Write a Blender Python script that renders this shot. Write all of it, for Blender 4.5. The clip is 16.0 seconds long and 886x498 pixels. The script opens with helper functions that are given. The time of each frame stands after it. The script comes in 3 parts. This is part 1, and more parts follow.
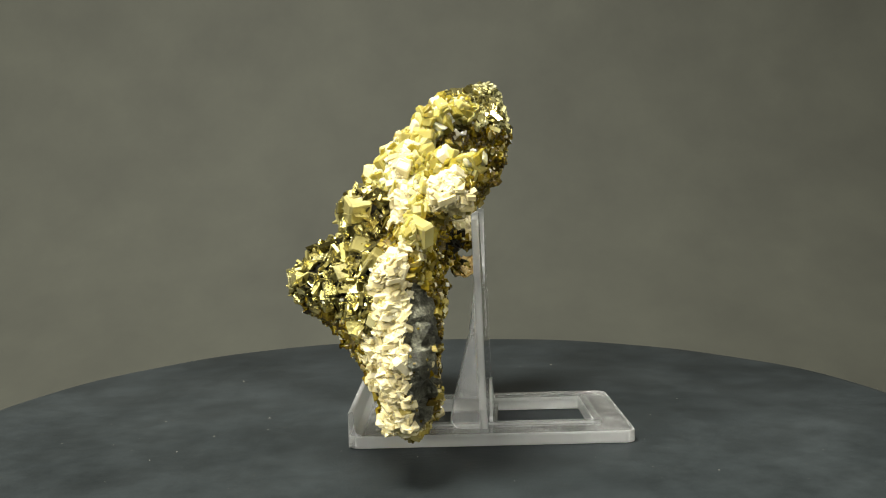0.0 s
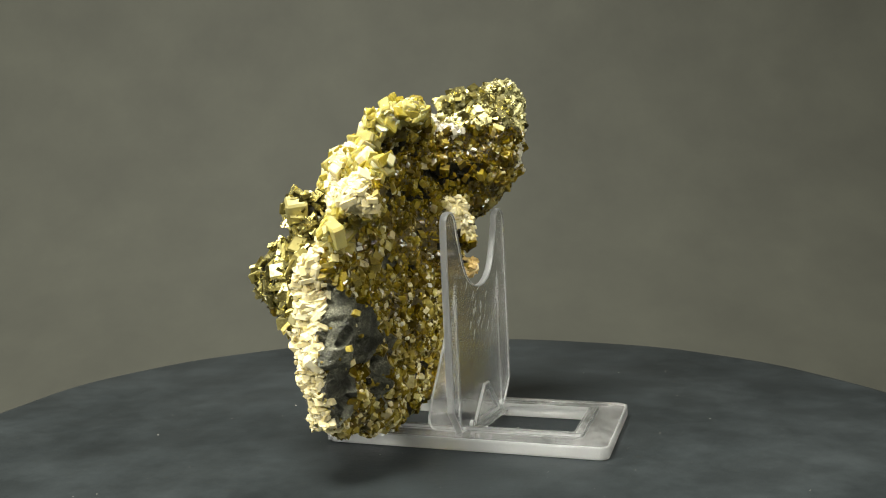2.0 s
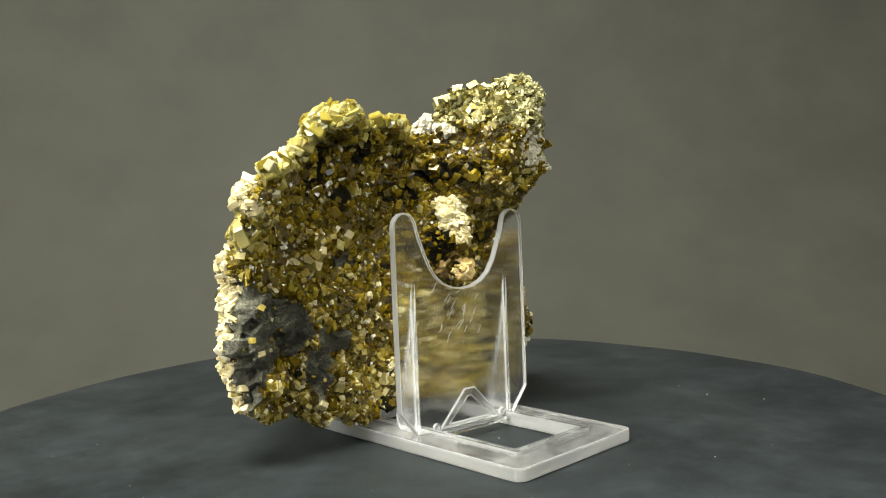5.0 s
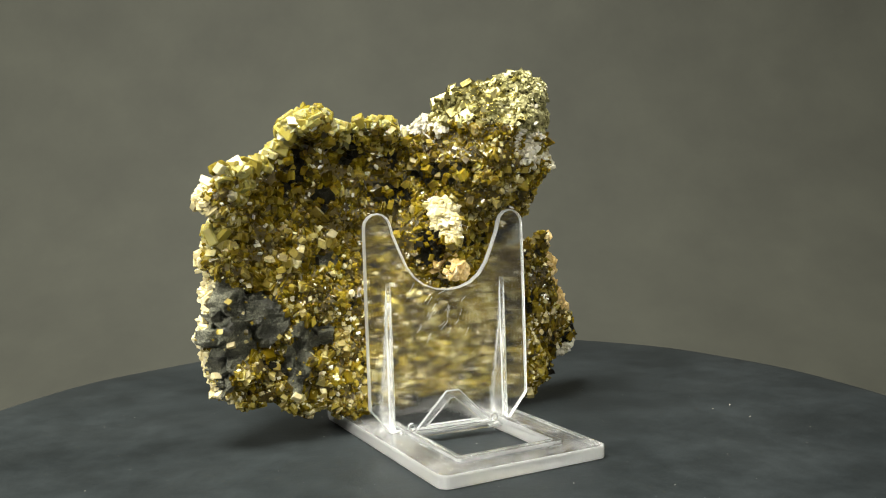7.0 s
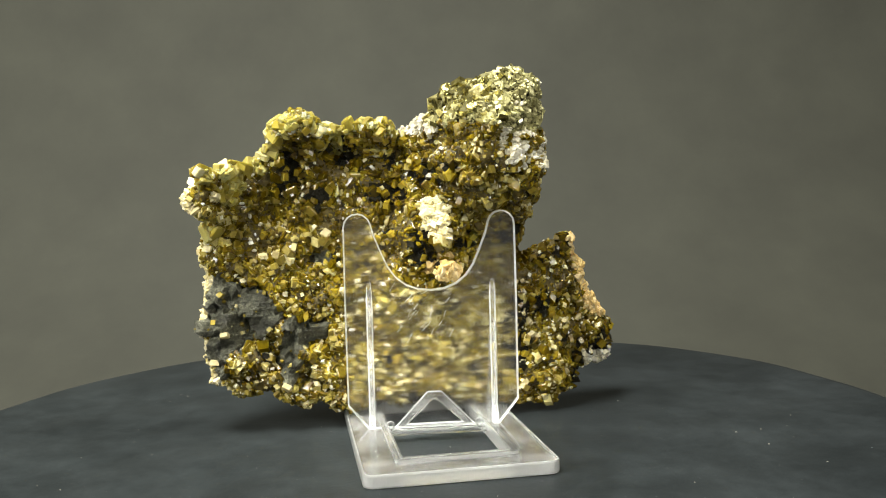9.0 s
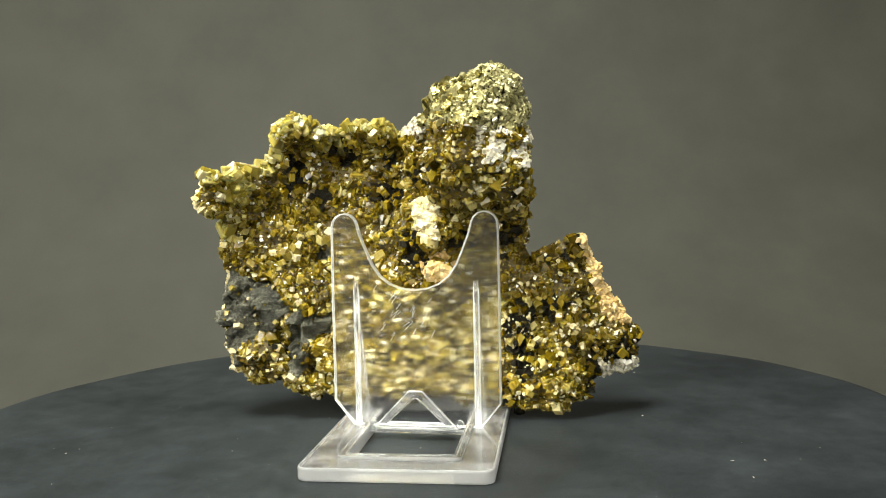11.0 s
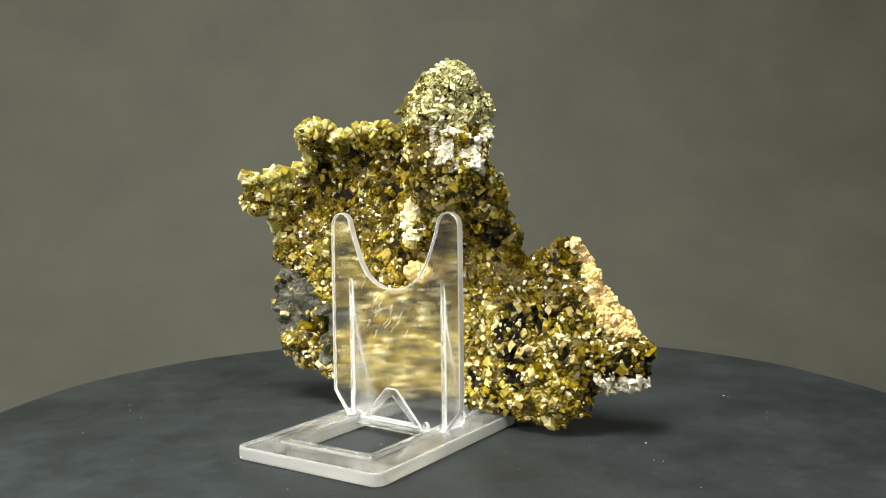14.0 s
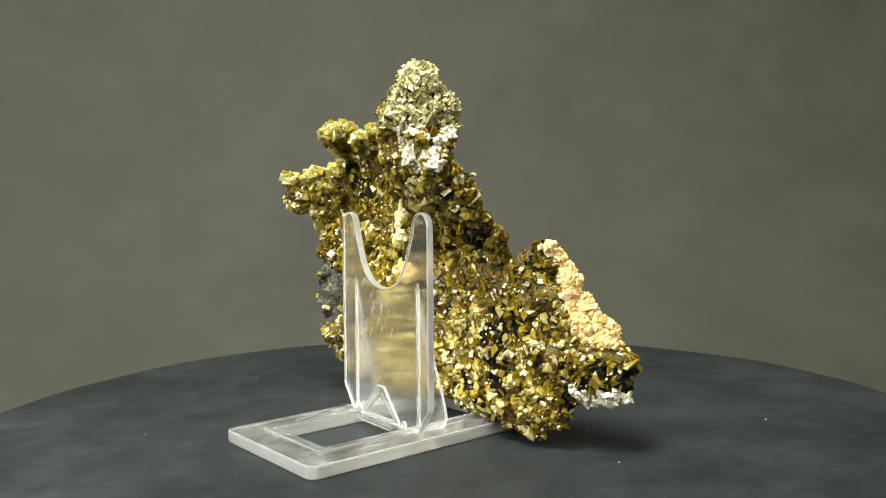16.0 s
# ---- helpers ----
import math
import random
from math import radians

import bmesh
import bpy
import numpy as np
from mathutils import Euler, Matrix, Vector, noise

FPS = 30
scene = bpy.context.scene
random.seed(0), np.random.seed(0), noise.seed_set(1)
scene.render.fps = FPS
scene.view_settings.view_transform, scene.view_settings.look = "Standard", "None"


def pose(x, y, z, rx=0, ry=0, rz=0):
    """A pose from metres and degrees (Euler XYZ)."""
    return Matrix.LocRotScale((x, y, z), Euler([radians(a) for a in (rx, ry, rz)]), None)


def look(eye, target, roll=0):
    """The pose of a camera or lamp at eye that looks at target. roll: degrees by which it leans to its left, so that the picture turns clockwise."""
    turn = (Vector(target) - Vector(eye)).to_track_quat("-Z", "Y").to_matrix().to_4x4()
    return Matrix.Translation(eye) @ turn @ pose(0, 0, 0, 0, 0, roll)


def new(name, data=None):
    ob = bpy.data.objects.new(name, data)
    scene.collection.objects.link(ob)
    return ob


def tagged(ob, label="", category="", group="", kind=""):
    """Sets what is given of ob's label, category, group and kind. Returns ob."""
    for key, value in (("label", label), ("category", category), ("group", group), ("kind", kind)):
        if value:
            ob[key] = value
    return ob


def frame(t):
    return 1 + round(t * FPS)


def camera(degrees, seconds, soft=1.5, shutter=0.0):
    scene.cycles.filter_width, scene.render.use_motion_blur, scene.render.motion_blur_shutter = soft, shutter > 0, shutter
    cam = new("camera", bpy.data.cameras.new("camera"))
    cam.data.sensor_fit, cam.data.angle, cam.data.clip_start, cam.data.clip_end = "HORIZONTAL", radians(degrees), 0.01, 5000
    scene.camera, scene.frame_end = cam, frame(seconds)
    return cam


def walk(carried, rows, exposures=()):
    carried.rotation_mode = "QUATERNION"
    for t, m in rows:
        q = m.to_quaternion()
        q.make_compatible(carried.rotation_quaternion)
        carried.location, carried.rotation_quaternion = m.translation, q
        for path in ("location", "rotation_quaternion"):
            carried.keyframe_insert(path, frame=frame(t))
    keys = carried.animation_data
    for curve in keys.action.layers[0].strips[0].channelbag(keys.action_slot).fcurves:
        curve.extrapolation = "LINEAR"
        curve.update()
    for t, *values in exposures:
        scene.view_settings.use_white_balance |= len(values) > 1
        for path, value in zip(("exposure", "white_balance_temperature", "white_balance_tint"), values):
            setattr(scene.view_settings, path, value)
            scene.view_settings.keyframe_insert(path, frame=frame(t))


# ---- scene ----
# The camera stands still; the turntable carries the stand and the mineral round.
cam = camera(54.8, 16.0, soft=1.1)
EYE = Vector((0.0, -0.2551, 0.0685))
AIM = Vector((math.sin(radians(0.892)) * math.cos(radians(3.567)),
              math.cos(radians(0.892)) * math.cos(radians(3.567)), -math.sin(radians(3.567))))
VIEW = look(EYE, EYE + AIM, -1.445)
EXPOSURE = 0.0
walk(cam, [(0, VIEW), (16, VIEW)], exposures=[(0, EXPOSURE), (16, EXPOSURE)])

# ---- light: a dim studio with a soft lamp overhead and two unseen fill lamps added beside the camera ----
world = bpy.data.worlds.new("studio")
scene.world = world
world.use_nodes = True
world.node_tree.nodes["Background"].inputs[0].default_value = (1.0, 0.98, 0.93, 1)
world.node_tree.nodes["Background"].inputs[1].default_value = 0.004


def area_lamp(name, eye, target, size, watts, colour):
    data = bpy.data.lights.new(name, "AREA")
    data.shape, data.size, data.energy, data.color = "DISK", size, watts, colour
    ob = new(name, data)
    ob.matrix_world = look(eye, target)
    return ob


area_lamp("overhead_lamp", (-0.20, -0.28, 0.80), (0.03, 0.10, 0.0), 0.34, 19.2, (1.0, 0.97, 0.87))
area_lamp("fill_lamp_beside_camera", (-0.42, -0.33, 0.28), (-0.2, -0.07, 0.0), 0.2, 3.7, (1.0, 0.97, 0.87))
area_lamp("fill_lamp_beside_camera", (0.28, -0.46, 0.30), (0.0, 0.0, 0.05), 0.2, 1.9, (1.0, 0.97, 0.87))

# ---- materials ----


def material(name):
    m = bpy.data.materials.new(name)
    m.use_nodes = True
    nt = m.node_tree
    return m, nt, nt.nodes["Principled BSDF"]


def node(nt, kind, **values):
    n = nt.nodes.new(kind)
    for key, value in values.items():
        n.inputs[key].default_value = value
    return n


def noise_of(nt, scale, detail=4.0, rough=0.6, stretch=(1, 1, 1), space="Object"):
    co = nt.nodes.new("ShaderNodeTexCoord")
    mp = node(nt, "ShaderNodeMapping", Scale=stretch)
    nt.links.new(co.outputs[space], mp.inputs["Vector"])
    n = node(nt, "ShaderNodeTexNoise", Scale=scale, Detail=detail, Roughness=rough)
    nt.links.new(mp.outputs[0], n.inputs["Vector"])
    return n


def ramp(nt, source, stops):
    r = nt.nodes.new("ShaderNodeValToRGB")
    els = r.color_ramp.elements
    while len(els) < len(stops):
        els.new(0.5)
    for e, (at, colour) in zip(els, stops):
        e.position, e.color = at, (*colour, 1)
    nt.links.new(source, r.inputs[0])
    return r


def mix(nt, kind, fac, a, b):
    m = nt.nodes.new("ShaderNodeMix")
    m.data_type, m.blend_type = "RGBA", kind
    if isinstance(fac, float):
        m.inputs[0].default_value = fac
    else:
        nt.links.new(fac, m.inputs[0])
    nt.links.new(a, m.inputs[6])
    nt.links.new(b, m.inputs[7])
    return m.outputs[2]


def bump(nt, bsdf, height, strength, distance):
    b = node(nt, "ShaderNodeBump", Strength=strength, Distance=distance)
    nt.links.new(height, b.inputs["Height"])
    nt.links.new(b.outputs[0], bsdf.inputs["Normal"])


def crystal_material(name, stops, rough, single, sss=0.0, metal=0.0, grain=900.0, relief=0.25, clear=0.0, shine=0.3, flaw=480.0, cluster=0.2, mottle=0.9, depth=0.0009):
    """Crystal faces that differ from piece to piece. single: each piece is an object of its own."""
    m, nt, b = material(name)
    if single:
        pick = nt.nodes.new("ShaderNodeObjectInfo").outputs["Random"]
    else:
        pick = nt.nodes.new("ShaderNodeNewGeometry").outputs["Random Per Island"]
    base = ramp(nt, pick, stops)
    cloud = noise_of(nt, flaw, 5.0, 0.7)
    tone = ramp(nt, cloud.outputs[0], [(0.32, (0.42, 0.38, 0.3)), (0.5, (0.9, 0.9, 0.86)), (0.7, (1.3, 1.32, 1.3))])
    both = mix(nt, "MULTIPLY", mottle, base.outputs[0], tone.outputs[0])
    patch = noise_of(nt, 85.0, 3.0, 0.6)
    wide = ramp(nt, patch.outputs[0], [(0.34, (0.55, 0.5, 0.42)), (0.5, (1.0, 1.0, 0.95)), (0.68, (1.4, 1.42, 1.35))])
    nt.links.new(mix(nt, "MULTIPLY", cluster, both, wide.outputs[0]), b.inputs["Base Color"])
    spin = nt.nodes.new("ShaderNodeMath")
    spin.operation = "MULTIPLY"
    spin.inputs[1].default_value = 17.3
    part_of = nt.nodes.new("ShaderNodeMath")
    part_of.operation = "FRACT"
    nt.links.new(pick, spin.inputs[0])
    nt.links.new(spin.outputs[0], part_of.inputs[0])
    r = nt.nodes.new("ShaderNodeMapRange")
    r.inputs[3].default_value, r.inputs[4].default_value = rough * 0.35, rough * 1.6
    nt.links.new(part_of.outputs[0], r.inputs[0])
    nt.links.new(r.outputs[0], b.inputs["Roughness"])
    b.inputs["Transmission Weight"].default_value = clear
    b.inputs["IOR"].default_value = 1.6
    b.inputs["Specular IOR Level"].default_value = shine
    b.inputs["Metallic"].default_value = metal
    if sss:
        b.inputs["Subsurface Weight"].default_value = sss
        b.inputs["Subsurface Radius"].default_value = (1.0, 0.88, 0.45)
        b.inputs["Subsurface Scale"].default_value = depth
    fine = noise_of(nt, grain, 3.0)
    bump(nt, b, fine.outputs[0], relief, 0.0004)
    return m


SIDERITE = [(0.0, (0.06, 0.04, 0.001)), (0.3, (0.15, 0.105, 0.003)), (0.7, (0.25, 0.181, 0.009)), (0.95, (0.36, 0.28, 0.036)), (1.0, (0.64, 0.56, 0.28))]
BUFF = [(0.0, (0.21, 0.16, 0.02)), (0.5, (0.36, 0.29, 0.062)), (0.85, (0.5, 0.43, 0.17)), (1.0, (0.72, 0.65, 0.4))]
PALE = [(0.0, (0.27, 0.215, 0.025)), (0.4, (0.39, 0.335, 0.075)), (0.85, (0.53, 0.48, 0.19)), (1.0, (0.76, 0.73, 0.52))]
CALCITE = [(0.0, (0.56, 0.48, 0.25)), (0.6, (0.67, 0.59, 0.34)), (1.0, (0.75, 0.69, 0.47))]
PEACH = [(0.0, (0.58, 0.4, 0.15)), (0.6, (0.7, 0.51, 0.23)), (1.0, (0.8, 0.65, 0.38))]
WHITE = [(0.0, (0.52, 0.48, 0.35)), (0.5, (0.66, 0.62, 0.49)), (1.0, (0.8, 0.78, 0.68))]
PYRITE = [(0.0, (0.13, 0.12, 0.05)), (0.5, (0.4, 0.38, 0.18)), (0.9, (0.6, 0.57, 0.3)), (1.0, (0.76, 0.73, 0.44))]
siderite_m = crystal_material("siderite", SIDERITE, 0.2, False, 0.9, clear=0.2, shine=0.3, cluster=0.8, depth=0.0009, mottle=0.7)
buff_m = crystal_material("buff_siderite", BUFF, 0.3, False, 0.6, clear=0.1, shine=0.25)
cream_m = crystal_material("cream_grains", CALCITE, 0.5, False, 0.3, shine=0.2)
siderite_one_m = crystal_material("siderite_single", SIDERITE, 0.2, True, 0.9, clear=0.2, shine=0.3, cluster=0.8, mottle=0.6, depth=0.0009)
pale_m = crystal_material("pale_siderite", PALE, 0.25, False, 0.9, clear=0.18, shine=0.15, mottle=0.45, depth=0.0011)
pale_one_m = crystal_material("pale_siderite_single", PALE, 0.2, True, 0.9, clear=0.18, shine=0.2, flaw=300.0, mottle=0.5, depth=0.0011)
calcite_m = crystal_material("calcite", CALCITE, 0.8, False, 0.3, shine=0.12, mottle=0.35)
calcite_one_m = crystal_material("calcite_single", CALCITE, 0.4, True, 0.3, shine=0.3, mottle=0.4)
peach_m = crystal_material("stained_calcite", PEACH, 0.8, False, 0.25, shine=0.12, mottle=0.5)
white_m = crystal_material("white_calcite", WHITE, 0.6, False, 0.2, shine=0.2, mottle=0.4)
pyrite_m = crystal_material("pyrite", PYRITE, 0.5, False, 0.0, 0.2, 1200.0, 0.5)
BRASS = [(0.0, (0.07, 0.06, 0.018)), (0.45, (0.34, 0.3, 0.1)), (0.88, (0.66, 0.6, 0.27)), (1.0, (0.85, 0.81, 0.46))]
blade_m = crystal_material("pyrite_blades", BRASS, 0.3, False, 0.0, 0.85, 1200.0, 0.4)

blade_one_m = crystal_material("pyrite_single", BRASS, 0.5, True, 0.0, 0.6, 900.0, 0.3, mottle=0.5)
matrix_m, nt, b = material("grey_matrix_rock")
n1 = noise_of(nt, 150.0, 8.0, 0.65, (1.0, 0.6, 1.5))
n2 = noise_of(nt, 1500.0, 4.0, 0.75)
c1 = ramp(nt, n1.outputs[0], [(0.36, (0.036, 0.037, 0.026)), (0.53, (0.165, 0.168, 0.122)), (0.66, (0.42, 0.42, 0.31))])
c2 = ramp(nt, n2.outputs[0], [(0.38, (0.45, 0.45, 0.45)), (0.56, (1.0, 1.0, 1.0)), (0.72, (2.0, 2.0, 1.95))])
nt.links.new(mix(nt, "MULTIPLY", 1.0, c1.outputs[0], c2.outputs[0]), b.inputs["Base Color"])
b.inputs["Roughness"].default_value = 0.42
b.inputs["Specular IOR Level"].default_value = 0.5
chip_at = nt.nodes.new("ShaderNodeTexCoord")
chip = node(nt, "ShaderNodeTexVoronoi", Scale=230.0)
nt.links.new(chip_at.outputs["Object"], chip.inputs["Vector"])
tall = nt.nodes.new("ShaderNodeMath")
tall.operation = "MULTIPLY_ADD"
tall.inputs[1].default_value = 1.6
nt.links.new(n1.outputs[0], tall.inputs[0])
nt.links.new(n2.outputs[0], tall.inputs[2])
tall2 = nt.nodes.new("ShaderNodeMath")
tall2.operation = "MULTIPLY_ADD"
tall2.inputs[1].default_value = 1.1
nt.links.new(chip.outputs["Distance"], tall2.inputs[0])
nt.links.new(tall.outputs[0], tall2.inputs[2])
bump(nt, b, tall2.outputs[0], 1.0, 0.0021)

# black for the dark rock and for shade painted into hollows and gaps
dark_m, nt, b = material("black_rock_and_shade")
n1 = noise_of(nt, 350.0, 6.0, 0.7)
c1 = ramp(nt, n1.outputs[0], [(0.3, (0.004, 0.004, 0.003)), (0.72, (0.02, 0.018, 0.01))])
nt.links.new(c1.outputs[0], b.inputs["Base Color"])
b.inputs["Roughness"].default_value = 0.4
b.inputs["Specular IOR Level"].default_value = 0.06
bump(nt, b, n1.outputs[0], 1.0, 0.0015)

# brown druse, its colour darkened for the shade between the crystals
under_m, nt, b = material("brown_druse_gap_shade")
n1 = noise_of(nt, 300.0, 6.0, 0.7)
c1 = ramp(nt, n1.outputs[0], [(0.35, (0.022, 0.015, 0.002)), (0.7, (0.14, 0.1, 0.011))])
nt.links.new(c1.outputs[0], b.inputs["Base Color"])
b.inputs["Roughness"].default_value = 0.4
bump(nt, b, n1.outputs[0], 1.0, 0.0012)

acrylic_m, nt, b = material("clear_acrylic")
b.inputs["Base Color"].default_value = (0.97, 0.98, 0.98, 1)
b.inputs["Transmission Weight"].default_value = 0.992
b.inputs["IOR"].default_value = 1.45
b.inputs["Roughness"].default_value = 0.11
wav = noise_of(nt, 9000.0, 0.0, 0.5, (1.0, 1.0, 0.006))
bump(nt, b, wav.outputs[0], 0.5, 0.00004)

clear_m, nt, b = material("moulded_acrylic")
b.inputs["Base Color"].default_value = (0.95, 0.96, 0.96, 1)
b.inputs["IOR"].default_value = 1.45
cl = noise_of(nt, 60.0, 4.0)
r = nt.nodes.new("ShaderNodeMapRange")
r.inputs[3].default_value, r.inputs[4].default_value = 0.02, 0.2
nt.links.new(cl.outputs[0], r.inputs[0])
nt.links.new(r.outputs[0], b.inputs["Roughness"])
bump(nt, b, cl.outputs[0], 0.1, 0.001)
hz = noise_of(nt, 110.0, 5.0, 0.65)
r = nt.nodes.new("ShaderNodeMapRange")
r.inputs[1].default_value, r.inputs[2].default_value = 0.42, 0.72
r.inputs[3].default_value, r.inputs[4].default_value = 0.97, 0.78
nt.links.new(hz.outputs[0], r.inputs[0])
nt.links.new(r.outputs[0], b.inputs["Transmission Weight"])

edge_m, nt, b = material("frosted_acrylic_edge")
b.inputs["Base Color"].default_value = (0.88, 0.9, 0.9, 1)
b.inputs["Transmission Weight"].default_value = 0.82
b.inputs["Roughness"].default_value = 0.28
cl = noise_of(nt, 500.0, 4.0)
bump(nt, b, cl.outputs[0], 0.2, 0.0004)

rubber_m, nt, b = material("black_turntable_mat")
n1 = noise_of(nt, 14.0, 8.0, 0.65)
n2 = noise_of(nt, 420.0, 5.0, 0.7)
n3 = noise_of(nt, 38.0, 7.0, 0.68)
c1 = ramp(nt, n1.outputs[0], [(0.3, (0.0100, 0.0132, 0.0146)), (0.7, (0.0330, 0.0394, 0.0416))])
c3 = ramp(nt, n3.outputs[0], [(0.42, (0.86, 0.86, 0.86)), (0.74, (1.4, 1.4, 1.4))])
co = nt.nodes.new("ShaderNodeTexCoord")
sx = nt.nodes.new("ShaderNodeSeparateXYZ")
nt.links.new(co.outputs["Object"], sx.inputs[0])
light_fall = nt.nodes.new("ShaderNodeMapRange")
light_fall.inputs[1].default_value, light_fall.inputs[2].default_value = -0.15, 0.12
light_fall.inputs[3].default_value, light_fall.inputs[4].default_value = 0.2, 0.8
nt.links.new(sx.outputs[1], light_fall.inputs[0])
c4 = ramp(nt, light_fall.outputs[0], [(0.2, (0.84, 0.86, 0.86)), (0.8, (0.76, 0.77, 0.79))])  # light put into the colour: the mat's -y half slightly lighter
m1 = mix(nt, "MULTIPLY", 1.0, c1.outputs[0], c3.outputs[0])
nt.links.new(mix(nt, "MULTIPLY", 1.0, m1, c4.outputs[0]), b.inputs["Base Color"])
r = nt.nodes.new("ShaderNodeMapRange")
r.inputs[3].default_value, r.inputs[4].default_value = 0.35, 0.62
nt.links.new(n3.outputs[0], r.inputs[0])
nt.links.new(r.outputs[0], b.inputs["Roughness"])
b.inputs["Specular IOR Level"].default_value = 0.22
bump(nt, b, n2.outputs[0], 0.25, 0.0005)

plastic_m, nt, b = material("black_plastic")
n1 = noise_of(nt, 200.0, 4.0)
c1 = ramp(nt, n1.outputs[0], [(0.3, (0.012, 0.012, 0.012)), (0.7, (0.02, 0.02, 0.02))])
nt.links.new(c1.outputs[0], b.inputs["Base Color"])
b.inputs["Roughness"].default_value = 0.4

dust_m, nt, b = material("pale_dust")
n1 = noise_of(nt, 500.0, 2.0)
c1 = ramp(nt, n1.outputs[0], [(0.3, (0.35, 0.33, 0.28)), (0.7, (0.7, 0.68, 0.62))])
nt.links.new(c1.outputs[0], b.inputs["Base Color"])

paper_m, nt, b = material("grey_backdrop_paper")
n1 = noise_of(nt, 13.0, 9.0, 0.66)
n2 = noise_of(nt, 600.0, 3.0, 0.6)
c1 = ramp(nt, n1.outputs[0], [(0.3, (0.0335, 0.0347, 0.0265)), (0.7, (0.0470, 0.0488, 0.0370))])
nt.links.new(c1.outputs[0], b.inputs["Base Color"])
b.inputs["Roughness"].default_value = 0.85
bump(nt, b, n2.outputs[0], 0.05, 0.0004)

room_m, nt, b = material("dim_room_paint")
n1 = noise_of(nt, 2.0, 5.0)
c1 = ramp(nt, n1.outputs[0], [(0.3, (0.05, 0.05, 0.046)), (0.7, (0.075, 0.075, 0.07))])
nt.links.new(c1.outputs[0], b.inputs["Base Color"])
b.inputs["Roughness"].default_value = 0.9

# ---- mesh helpers ----


def part(name, bm, mat, parent=None, label=""):
    me = bpy.data.meshes.new(name)
    bm.normal_update()
    bm.to_mesh(me)
    bm.free()
    for m in (mat if isinstance(mat, (list, tuple)) else (mat,)):
        me.materials.append(m)
    ob = new(name, me)
    if parent is not None:
        ob.parent = parent
    return tagged(ob, label)


def box(bm, x0, x1, y0, y1, z0, z1):
    bmesh.ops.create_cube(bm, size=1.0, matrix=Matrix.LocRotScale(
        ((x0 + x1) / 2, (y0 + y1) / 2, (z0 + z1) / 2), None, (x1 - x0, y1 - y0, z1 - z0)))


def ring_prism(bm, outer, inner, place, thick, edge=0):
    """A flat piece between two outlines of equal count, thickened along the third axis. place(u, v, w) gives the point."""
    n = len(outer)
    lay = [[bm.verts.new(place(u, v, w)) for u, v in line] for w in (0, thick) for line in (outer, inner)]
    for i in range(n):
        j = (i + 1) % n
        bm.faces.new((lay[0][i], lay[0][j], lay[1][j], lay[1][i]))
        bm.faces.new((lay[2][j], lay[2][i], lay[3][i], lay[3][j]))
        for a, c in ((0, 2), (3, 1)):
            bm.faces.new((lay[a][j], lay[a][i], lay[c][i], lay[c][j])).material_index = edge
    bmesh.ops.recalc_face_normals(bm, faces=bm.faces)


def prism(bm, line, place, thick, edge=0):
    n = len(line)
    lo = [bm.verts.new(place(u, v, 0)) for u, v in line]
    hi = [bm.verts.new(place(u, v, thick)) for u, v in line]
    bm.faces.new(lo)
    bm.faces.new(hi[::-1])
    for i in range(n):
        j = (i + 1) % n
        bm.faces.new((lo[j], lo[i], hi[i], hi[j])).material_index = edge
    bmesh.ops.recalc_face_normals(bm, faces=bm.faces)


def soften(bm, width, segments=2, trim=-1):
    edges = [e for e in bm.edges if e.is_manifold and e.calc_face_angle(0) > 0.6]
    bmesh.ops.bevel(bm, geom=edges, offset=width, segments=segments, affect="EDGES", profile=0.6, clamp_overlap=True, material=trim)


def rounded_rect(x0, x1, y0, y1, r, steps=6):
    out = []
    for cx, cy, a0 in ((x1 - r, y1 - r, 0), (x0 + r, y1 - r, 90), (x0 + r, y0 + r, 180), (x1 - r, y0 + r, 270)):
        for k in range(steps + 1):
            a = radians(a0 + 90 * k / steps)
            out.append((cx + r * math.cos(a), cy + r * math.sin(a)))
    return out


MM = 0.001

# ---- setting ----
bm = bmesh.new()
prof = [(-0.9, -0.075), (0.10, -0.075)]
for k in range(1, 13):
    a = radians(90 * k / 12)
    prof.append((0.12 + 0.33 * math.sin(a), 0.255 - 0.33 * math.cos(a)))
prof.append((0.45, 1.3))
lay = [[bm.verts.new((x, y, z)) for y, z in prof] for x in (-1.2, 1.2)]
low = [[bm.verts.new((x, y + 0.004, z - 0.004)) for y, z in prof] for x in (-1.2, 1.2)]
for k in range(len(prof) - 1):
    bm.faces.new((lay[0][k], lay[1][k], lay[1][k + 1], lay[0][k + 1])).smooth = True
    bm.faces.new((low[0][k + 1], low[1][k + 1], low[1][k], low[0][k])).smooth = True
tagged(part("backdrop", bm, paper_m), "plain grey paper sweep behind a turntable", "backdrop", kind="structure")

for name, b6 in (("floor", (-1.3, 1.3, -1.2, 0.6, -0.14, -0.082)), ("wall_north", (-1.3, 1.3, 0.56, 0.6, -0.08, 1.4)),
                 ("wall_south", (-1.3, 1.3, -1.24, -1.2, -0.08, 1.4)), ("wall_west", (-1.34, -1.3, -1.24, 0.6, -0.08, 1.4)),
                 ("wall_east", (1.3, 1.34, -1.24, 0.6, -0.08, 1.4)), ("ceiling", (-1.34, 1.34, -1.24, 0.6, 1.4, 1.44))):
    bm = bmesh.new()
    box(bm, *b6)
    tagged(part(name, bm, room_m), "plain dim painted " + name.split("_")[0], name.split("_")[0], kind="structure")

# ---- turntable ----
turntable = tagged(new("turntable"), "round motorised turntable with a dusty black top", "turntable")
R = 0.1473


